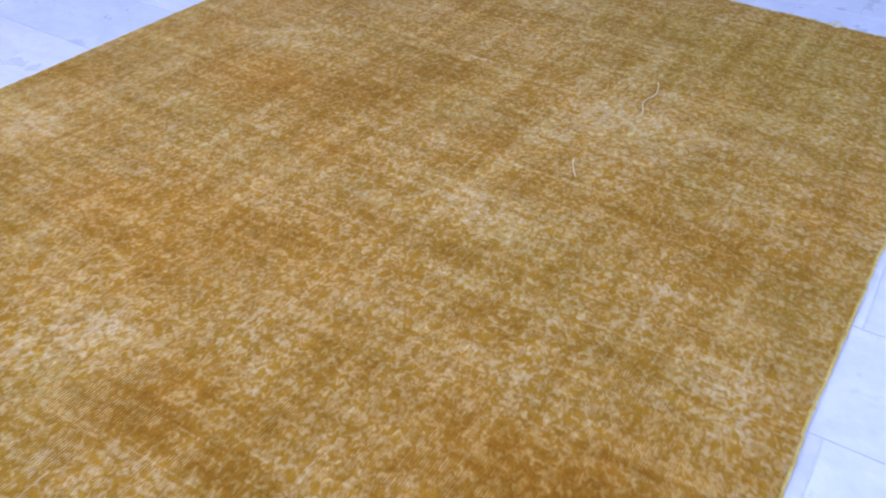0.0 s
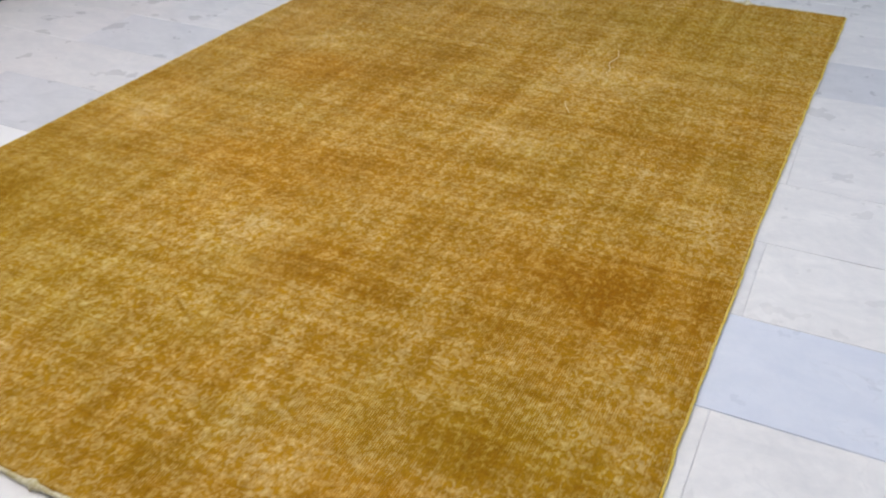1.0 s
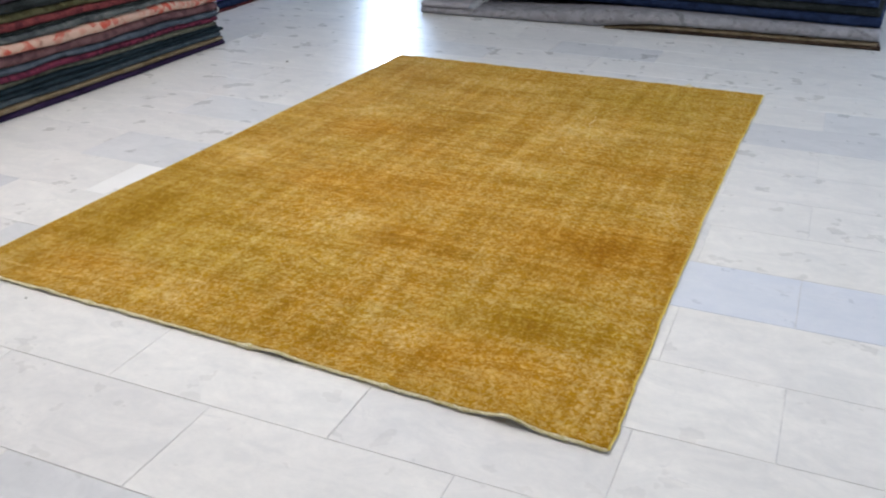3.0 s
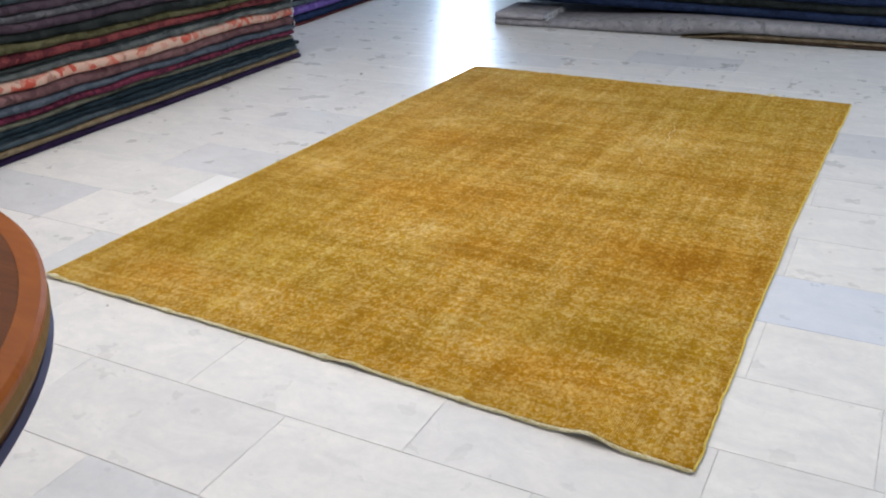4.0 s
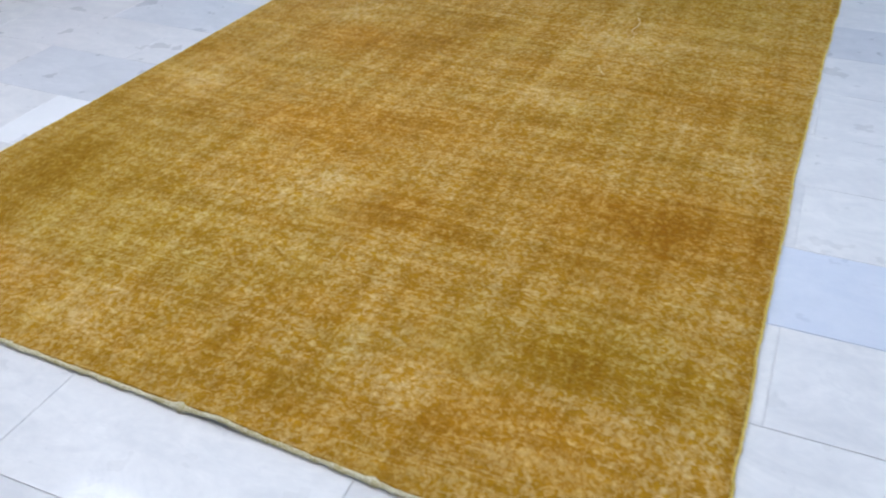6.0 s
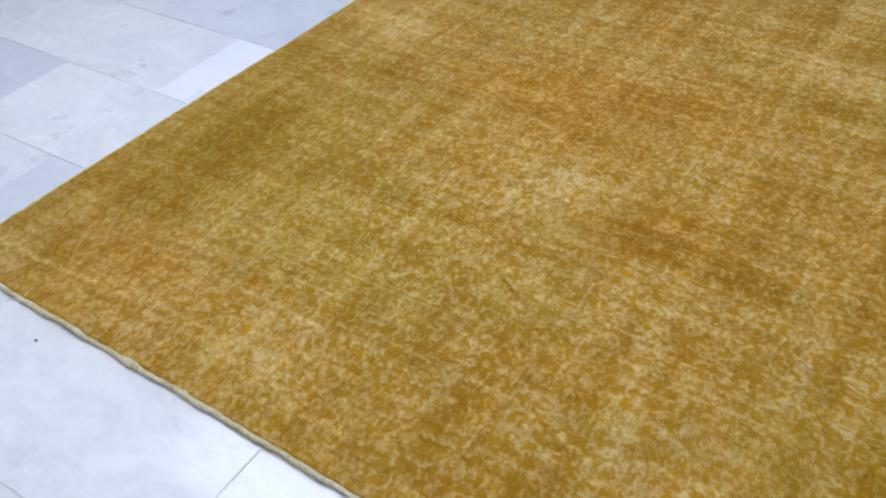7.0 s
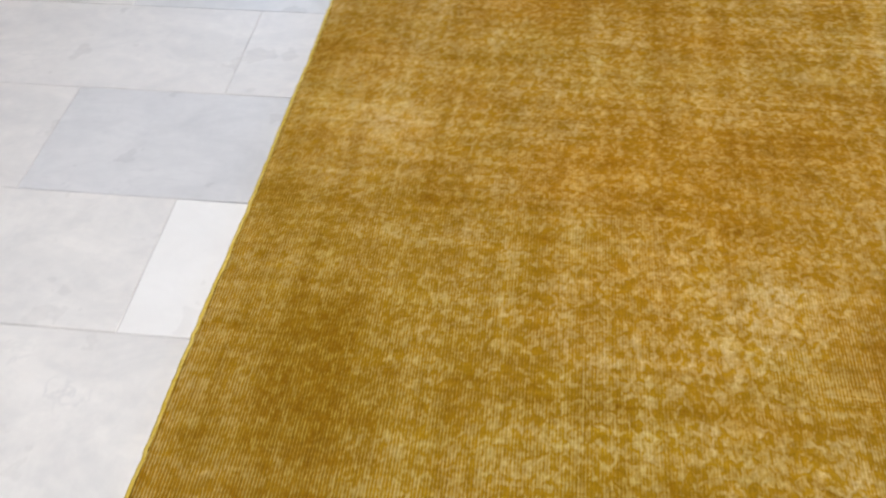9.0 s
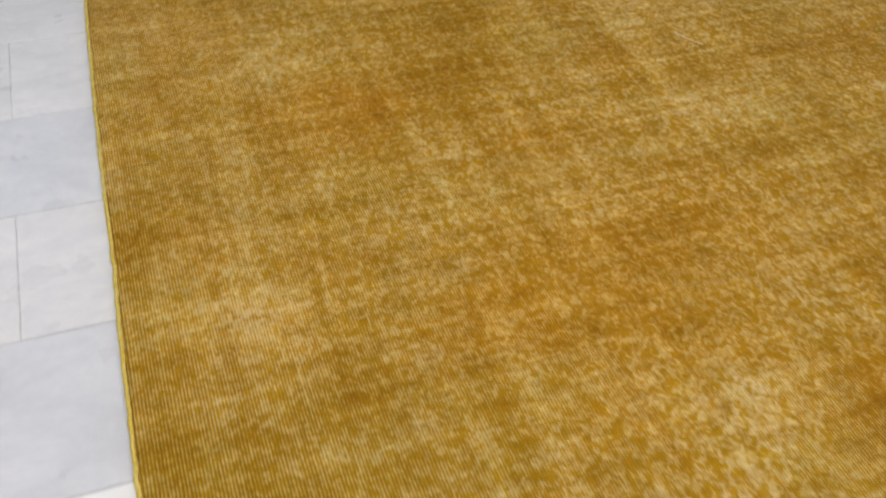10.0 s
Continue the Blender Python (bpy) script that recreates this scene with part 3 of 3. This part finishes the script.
# its end on the floor is turned over on itself
FLAP = folded_rug("folded_rug", 0.34, 0.42, lambda s: 0.0, lambda s: 0.036 + 0.006 * noise.noise((s * 9.0, 1.0, 0.0)), rug_cloth("pale_grey_wool", (0.36, 0.34, 0.36), (0.56, 0.53, 0.55), 0.3), 77.0, "pale grey turned-over end of the long grey rug", "folded rugs of the low pile", 0.008, 30)
FLAP.matrix_world = LOW_M @ Matrix.Translation((0.005, -0.006, 0.0475))
fringe(FLAP, 0.34, 0.030, 0.03, 78.0)
NAVY_PILE = [
    (0.06, "navy", "navy blue folded rug at the bottom of the back pile"),
    (0.05, "black", "charcoal folded rug in the back pile"),
    (0.05, "navy", "navy blue folded rug in the back pile"),
    (0.05, "bluegrey", "blue-grey folded rug in the back pile"),
    (0.05, "navy", "navy blue folded rug in the back pile"),
    (0.05, "darkteal", "dark teal folded rug in the back pile"),
    (0.06, "navy", "navy blue folded rug on the back pile"),
]
NAVY_M = Matrix.Translation((-2.42, 4.43, 0.117)) @ Euler((0, 0, radians(-3.6))).to_matrix().to_4x4()
pile_of_rugs(NAVY_M, 2.98, 0.9, [(t, C[c], l) for t, c, l in NAVY_PILE], "folded rugs of the back pile", 0.0, 61.0)

# ---------------------------------------------------------------- the round table
def round_table(x, y):
    root = tagged(new("round_table"), "round dark walnut table with a red-brown varnished rim", "table")
    root.location = (x, y, 0)
    r = 0.704
    part("inlay", lathe_bm([(0.001, 0.7300), (0.676, 0.7300), (0.676, 0.7395), (0.001, 0.7400)], 128, False), TABLE_INLAY, root, "dark walnut veneered middle")
    part("rim", lathe_bm([(0.6765, 0.725), (r, 0.725), (r + 0.001, 0.734), (r - 0.004, 0.7395), (0.6765, 0.7400)], 128, False), TABLE_RIM, root, "red-brown varnished rim")
    part("edge_band", lathe_bm([(r - 0.02, 0.705), (r - 0.001, 0.705), (r + 0.001, 0.712), (r, 0.7248), (r - 0.02, 0.7248)], 128, False), TABLE_EDGE, root, "golden brown edge band")
    part("apron", lathe_bm([(r - 0.03, 0.690), (r - 0.008, 0.690), (r - 0.008, 0.7048), (r - 0.03, 0.7048)], 128, False), TABLE_LEG, root)
    part("trim", lathe_bm([(r - 0.02, 0.676), (r - 0.006, 0.676), (r - 0.001, 0.683), (r - 0.006, 0.6898), (r - 0.02, 0.6898)], 128, False), TABLE_DARK, root, "dark lower trim with a painted bluish reflection")
    part("column", lathe_bm([(0.06, 0.03), (0.10, 0.06), (0.07, 0.14), (0.055, 0.30), (0.085, 0.46), (0.06, 0.58), (0.12, 0.70), (0.12, 0.7295)], 40), TABLE_LEG, root)
    for i in range(4):
        a = math.pi / 4 + i * math.pi / 2
        bm = bmesh.new()
        rows = []
        for k in range(9):
            s = k / 8
            d, z = 0.05 + 0.36 * s, 0.10 - 0.085 * s ** 1.6 + 0.0
            w, hh = 0.035 - 0.008 * s, 0.05 - 0.02 * s
            rows.append([bm.verts.new((d, -w, max(z - hh, 0.0))), bm.verts.new((d, w, max(z - hh, 0.0))), bm.verts.new((d, w, z + hh * 0.6)), bm.verts.new((d, -w, z + hh * 0.6))])
        for p, q in zip(rows, rows[1:]):
            for k in range(4):
                bm.faces.new((p[k], p[(k + 1) % 4], q[(k + 1) % 4], q[k]))
        bm.faces.new(rows[0][::-1])
        bm.faces.new(rows[-1])
        ob = part("leg", bm, TABLE_LEG, root, smooth=False)
        ob.rotation_euler = (0, 0, a)
    return root


round_table(-1.0515, -1.460)

# ---------------------------------------------------------------- the yellow rug
NR, NL, FR, FL = Vector((0.0, 0.0)), Vector((-1.965, 0.080)), Vector((0.041, 2.945)), Vector((-1.892, 2.963))
RUG_T = 0.009


def rug_xy(u, v):
    """u: 0 at the right selvedge to 1 at the left; v: 0 at the near end to 1 at the far one."""
    p = NR.lerp(NL, u).lerp(FR.lerp(FL, u), v)
    p.y += 0.009 * (1 - v) ** 2 * math.sin(math.pi * u)
    p.x -= u ** 3 * (0.004 * math.exp(-((v - 0.17) / 0.10) ** 2) + 0.004 * math.exp(-((v - 0.62) / 0.12) ** 2))
    p.x -= 0.017 * (1 - u) ** 2 * math.sin(math.pi * min(1.0, v * 1.05))
    return p


def near_lift(x):
    """How far the near end stands off the floor."""
    return 0.014 * math.exp(-((x + 0.225) / 0.048) ** 2) + 0.006 * math.exp(-((x + 0.85) / 0.05) ** 2) + 0.004 * math.exp(-((x + 1.62) / 0.03) ** 2) + 0.004 * math.exp(-((x + 1.93) / 0.03) ** 2)


def rug_z(u, v, x, y):
    z = 0.0016 * (noise.noise((x * 3.0, y * 3.0, 1.0)) + 1.0) * 0.5
    z += near_lift(x) * math.exp(-(v * 2.945 / 0.085) ** 2)
    z += 0.0025 * (0.5 + 0.5 * noise.noise((x * 9.0, 3.0, 2.0))) * math.exp(-(v * 2.945 / 0.03) ** 2)
    e = (1 - v) * 2.95
    z += 0.004 * max(0.0, noise.noise((x * 6.0, 8.0, 4.0))) * math.exp(-(e / 0.05) ** 2)
    return z


def edge_out(side, s):
    """Uneven outline: a few millimetres in and out along an edge."""
    k = 0.45 if side == 2 else 1.0
    return k * 0.0045 * noise.noise((s * 4.0, side * 5.0, 0.3)) + k * 0.0022 * noise.noise((s * 19.0, side * 5.0, 1.3)) + 0.0018 * noise.noise((s * 62.0, side * 5.0, 2.3))


WEAR = [
    (-1.07, 0.83, 0.12, 0.08, 0.42), (-0.60, 2.06, 0.16, 0.14, 0.36), (-1.81, 1.31, 0.13, 0.12, 0.30), (-0.60, 0.81, 0.05, 0.05, 0.30),
    (-0.24, 0.96, 0.22, 0.15, -0.42), (-1.77, 0.63, 0.12, 0.22, -0.32), (-0.28, 0.43, 0.20, 0.10, -0.34), (-1.13, 1.99, 0.10, 0.10, -0.36),
    (-0.88, 0.77, 0.12, 0.08, -0.34), (-1.30, 1.79, 0.14, 0.09, -0.28), (-0.81, 0.165, 0.14, 0.06, -0.30), (-1.02, 0.52, 0.12, 0.10, 0.22),
    (-1.51, 2.01, 0.10, 0.09, 0.28), (-0.29, 1.70, 0.14, 0.10, -0.24), (-0.17, 0.27, 0.12, 0.10, 0.16), (-1.03, 1.20, 0.16, 0.07, -0.22),
]
WEAR_SMALL = [
    (-1.88, 1.03, 0.07, 0.06, -0.32), (-1.91, 1.44, 0.05, 0.09, -0.30), (-1.63, 1.06, 0.08, 0.05, -0.30), (-1.49, 0.68, 0.09, 0.06, -0.28),
    (-0.67, 0.75, 0.08, 0.05, -0.28), (-0.41, 0.74, 0.10, 0.06, -0.28), (-1.72, 1.20, 0.08, 0.06, 0.34), (-1.62, 1.93, 0.10, 0.07, 0.32),
    (-0.69, 1.51, 0.12, 0.06, 0.30), (-0.72, 1.90, 0.09, 0.07, 0.30), (-1.32, 0.16, 0.13, 0.05, 0.32), (-0.57, 0.25, 0.10, 0.06, 0.28),
    (-0.45, 2.45, 0.14, 0.08, -0.22), (-1.55, 2.55, 0.16, 0.08, -0.20), (-1.05, 2.62, 0.14, 0.07, 0.22), (-0.15, 1.35, 0.08, 0.12, 0.20),
]
OCHRE = [
    (-0.24, 0.96, 0.26, 0.16, 0.24), (-1.06, 1.18, 0.30, 0.16, 0.22), (-0.33, 0.22, 0.24, 0.10, 0.22), (-0.88, 0.80, 0.20, 0.12, 0.14),
    (-0.28, 0.45, 0.25, 0.12, -0.22), (-1.75, 0.70, 0.20, 0.35, -0.25), (-0.40, 2.60, 0.40, 0.30, -0.18), (-1.35, 0.50, 0.30, 0.20, -0.22),
    (-1.44, 1.74, 0.14, 0.10, 0.26), (-1.11, 1.55, 0.14, 0.08, 0.22), (-1.36, 1.12, 0.12, 0.08, 0.24), (-1.60, 0.26, 0.16, 0.08, 0.26),
]


def yellow_rug():
    root = tagged(new("rug"), "worn mustard yellow wool rug lying flat on marble tiles", "rug")
    nu, nv = 330, 500
    us = np.linspace(0, 1, nu + 1)
    vs = np.linspace(0, 1, nv + 1)
    verts = []
    for v in vs:
        for u in us:
            p = rug_xy(u, v)
            x, y = p
            if u == 0:
                x += edge_out(1, v * 3)
            elif u == 1:
                x -= edge_out(2, v * 3)
            if v == 0:
                y -= edge_out(3, u * 2)
            elif v == 1:
                y += edge_out(4, u * 2)
            verts.append((x, y, RUG_T + rug_z(u, v, x, y)))
    top = np.array(verts)
    rng = np.random.default_rng(5)
    inner = rng.normal(0, 0.00045, len(top))
    top[:, 2] += inner
    # tufts and hollows of the worn pile
    for row in top:
        row[2] += 0.0011 * noise.noise((row[0] * 42.0, row[1] * 50.0, 9.0)) + 0.0008 * noise.noise((row[0] * 16.0, row[1] * 22.0, 4.0))
    W = nu + 1
    faces = [(j * W + i, (j + 1) * W + i, (j + 1) * W + i + 1, j * W + i + 1) for j in range(nv) for i in range(nu)]
    # the underside's outline, a shade inside the top's, and the sides
    loop = [i for i in range(W)] + [j * W + nu for j in range(1, nv + 1)] + [nv * W + i for i in range(nu - 1, -1, -1)] + [j * W for j in range(nv - 1, 0, -1)]
    base = len(top)
    low = top[loop].copy()
    low[:, 2] -= RUG_T - 0.0012
    allv = np.vstack([top, low])
    k = len(loop)
    for i in range(k):
        faces.append((loop[i], loop[(i + 1) % k], base + (i + 1) % k, base + i))
    pile = mesh_object("pile_field", allv.tolist(), faces, PILE, root, smooth=True)
    X, Y = allv[:, 0], allv[:, 1]
    for attr, blobs in (("wear", WEAR + WEAR_SMALL), ("ochre", OCHRE)):
        val = np.zeros(len(allv))
        for bx, by, rx, ry, amount in blobs:
            val += amount * np.exp(-((X - bx) / rx) ** 2 - ((Y - by) / ry) ** 2)
        a = pile.data.attributes.new(attr, "FLOAT", "POINT")
        a.data.foreach_set("value", val.astype(np.float32))

    def strip(name, side, material, label):
        """A bound edge: a rounded cord laid along one side of the pile."""
        n = 800
        vs_, fs_ = [], []
        ring = 7
        for i in range(n + 1):
            s = i / n
            if side == "right":
                u, v, r, off = 0.0, s, 0.0026, (0.0026, 0)
            elif side == "left":
                u, v, r, off = 1.0, s, 0.0030, (-0.0034, 0)
            elif side == "near":
                u, v, r, off = s, 0.0, 0.0046, (0, -0.0026)
            else:
                u, v, r, off = s, 1.0, 0.0050, (0, 0.0045)
            x, y = rug_xy(u, v)
            if side == "right":
                x += edge_out(1, v * 3)
            elif side == "left":
                x -= edge_out(2, v * 3)
            elif side == "near":
                y -= edge_out(3, u * 2)
                r *= 1.0 + 0.45 * noise.noise((s * 26, 2.0, 0.0)) + 0.35 * noise.noise((s * 110, 2.0, 4.0)) + 0.35 * noise.noise((s * 330, 2.0, 7.0))
                for lump in (-1.47, -0.93, -1.93, -0.54):
                    r *= 1.0 + 0.45 * math.exp(-((x - lump) / 0.012) ** 2)
            else:
                y += edge_out(4, u * 2)
                r *= (1.0 + 0.5 * noise.noise((s * 30, 6.0, 0.0)) + 0.5 * noise.noise((s * 120, 6.0, 4.0))) * (1.0 + 1.6 * math.exp(-((x + 0.313) / 0.014) ** 2))
            z = RUG_T + rug_z(u, v, x, y) - (0.0046 if side == "near" else 0.0030)
            for k_ in range(ring):
                a = 2 * math.pi * k_ / ring
                c_, s_ = math.cos(a) * r * 1.25, math.sin(a) * r * 0.9
                if side in ("right", "left"):
                    vs_.append((x + off[0] + c_, y, max(z + s_, 0.0006)))
                else:
                    vs_.append((x, y + off[1] + c_, max(z + s_, 0.0006)))
        for i in range(n):
            for k_ in range(ring):
                a, b = i * ring + k_, i * ring + (k_ + 1) % ring
                fs_.append((a, b, b + ring, a + ring))
        return mesh_object(name, vs_, fs_, material, root, label, True)

    strip("selvedge", "right", SELVEDGE, "bright yellow overcast side cord")
    strip("selvedge", "left", SELVEDGE, "bright yellow overcast side cord")
    strip("end_binding", "near", END_COTTON, "cream cotton end web")
    strip("end_binding", "far", END_COTTON, "cream cotton end web")
    # a few loose pale threads that lie on the pile
    for path in ([(-0.615, 2.285), (-0.600, 2.250), (-0.592, 2.209), (-0.612, 2.170), (-0.600, 2.135), (-0.585, 2.11), (-0.593, 2.079)], [(-0.637, 1.818), (-0.628, 1.785), (-0.602, 1.752)]):
        cu = bpy.data.curves.new("loose_thread", "CURVE")
        cu.dimensions, cu.bevel_depth, cu.bevel_resolution = "3D", 0.0014, 1
        sp = cu.splines.new("NURBS")
        sp.points.add(len(path) - 1)
        for pt, (tx, ty) in zip(sp.points, path):
            pt.co = (tx, ty, RUG_T + 0.0035, 1)
        sp.use_endpoint_u = True
        ob = new("loose_thread", cu)
        cu.materials.append(THREAD)
        me = bpy.data.meshes.new_from_object(ob.evaluated_get(bpy.context.evaluated_depsgraph_get()))
        bpy.data.objects.remove(ob)
        ob = new("loose_thread", me)
        ob.parent = root
        tagged(ob, "loose pale thread")
    return root


yellow_rug()

# ---------------------------------------------------------------- floor tiles
TX, TY, TL, TW = -0.875, -0.195, 0.604, 0.300
GAP = 0.0016
GREY_TILES = {(6, -3), (4, -3), (8, 1), (9, 2), (1, -2), (12, -1), (2, -4), (3, -5), (11, -2), (-2, -1), (10, 2), (-3, 1)}
BLUE_TILES = {(3, 1), (3, 2)}
PURE_TILES = {(3, -2)}

floor = tagged(part("floor", box_bm(X0, Y0, -0.18, X1, Y1, -0.0025), JOINT), "white and grey polished marble tile floor", "floor", kind="structure")


def tile_mesh(length, width, seed):
    """A tile whose arrises are chipped and ground a little out of true."""
    bm = bmesh.new()
    rnd = random.Random(seed)
    n, w = 12, 5
    edge = [(-length / 2 + length * i / n, -width / 2) for i in range(n)] + [(length / 2, -width / 2 + width * i / w) for i in range(w)]
    edge += [(length / 2 - length * i / n, width / 2) for i in range(n)] + [(-length / 2, width / 2 - width * i / w) for i in range(w)]
    rings = []
    for z, inset, worn in ((-0.02, 0.0, 0.0), (-0.0012, 0.0, 0.0), (0.0, 0.0006, 0.0013)):
        ring = []
        for x, y in edge:
            d = inset + worn * rnd.random() ** 3
            ring.append(bm.verts.new((x - math.copysign(d, x), y - math.copysign(d, y), z)))
        rings.append(ring)
    k = len(edge)
    for p, q in zip(rings, rings[1:]):
        for i in range(k):
            bm.faces.new((p[i], p[(i + 1) % k], q[(i + 1) % k], q[i]))
    bm.faces.new(rings[-1])
    me = bpy.data.meshes.new("tile")
    bm.to_mesh(me)
    bm.free()
    me.materials.append(MARBLE_WHITE)
    return me


TILES = [tile_mesh(TL - GAP, TW - GAP, q) for q in range(5)]
rng = random.Random(11)
rest_v, rest_f = [], []
for k in range(-15, 24):
    off = TX if k % 2 else TX + TL / 2
    for m in range(-9, 9):
        x0, y0 = off + m * TL, TY + k * TW
        x1, y1 = x0 + TL, y0 + TW
        near = -5 <= k <= 15 and -4 <= m <= 3
        cx0, cx1, cy0, cy1 = max(x0, X0), min(x1, X1), max(y0, Y0), min(y1, Y1)
        if cx1 - cx0 < 0.02 or cy1 - cy0 < 0.02:
            continue
        if near:
            ob = new("tile", TILES[(3 * k + 2 * m) % 5])
            ob.parent = floor
            ob.matrix_world = pose((x0 + x1) / 2, (y0 + y1) / 2, rng.uniform(-0.0003, 0.0), rng.uniform(-0.04, 0.04), rng.uniform(-0.03, 0.03), 0)
            mat = None
            if (k, m) in GREY_TILES:
                mat = MARBLE_GREY
            elif (k, m) in BLUE_TILES:
                mat = MARBLE_BLUE
            elif (k, m) in PURE_TILES:
                mat = MARBLE_PURE
            if mat is not None:
                ob.material_slots[0].link = "OBJECT"
                ob.material_slots[0].material = mat
        else:
            g = GAP / 2
            b = len(rest_v)
            for z in (-0.02, -0.0002):
                rest_v += [(cx0 + g, cy0 + g, z), (cx1 - g, cy0 + g, z), (cx1 - g, cy1 - g, z), (cx0 + g, cy1 - g, z)]
            rest_f += [(b + 4, b + 5, b + 6, b + 7), (b, b + 1, b + 5, b + 4), (b + 1, b + 2, b + 6, b + 5), (b + 2, b + 3, b + 7, b + 6), (b + 3, b, b + 4, b + 7)]
tagged(mesh_object("outer_tiles", rest_v, rest_f, MARBLE_WHITE, floor), "white marble tiles farther off", kind="stuff")

# ---------------------------------------------------------------- specks on the floor
def lint(x, y, r, seed):
    """A small dark crumb of lint with an uneven outline."""
    bm = bmesh.new()
    bmesh.ops.create_icosphere(bm, subdivisions=2, radius=r)
    for v in bm.verts:
        v.co *= 1.0 + 0.45 * noise.noise(v.co * (1.6 / r) + Vector((seed, 0, 0)))
        v.co.z = max(v.co.z * 0.5, -0.3 * r)
    ob = tagged(part("lint", bm, LINT, smooth=True), "small dark grey crumb of lint on marble", "lint", "crumbs of lint")
    ob.location = (x, y, 0.3 * r)


LINT = plain("dark_grey_lint", (0.17, 0.165, 0.14), 0.95, 0.3, 300)
lint(-2.411, 2.590, 0.008, 1.0)
lint(-1.655, 0.020, 0.003, 4.0)
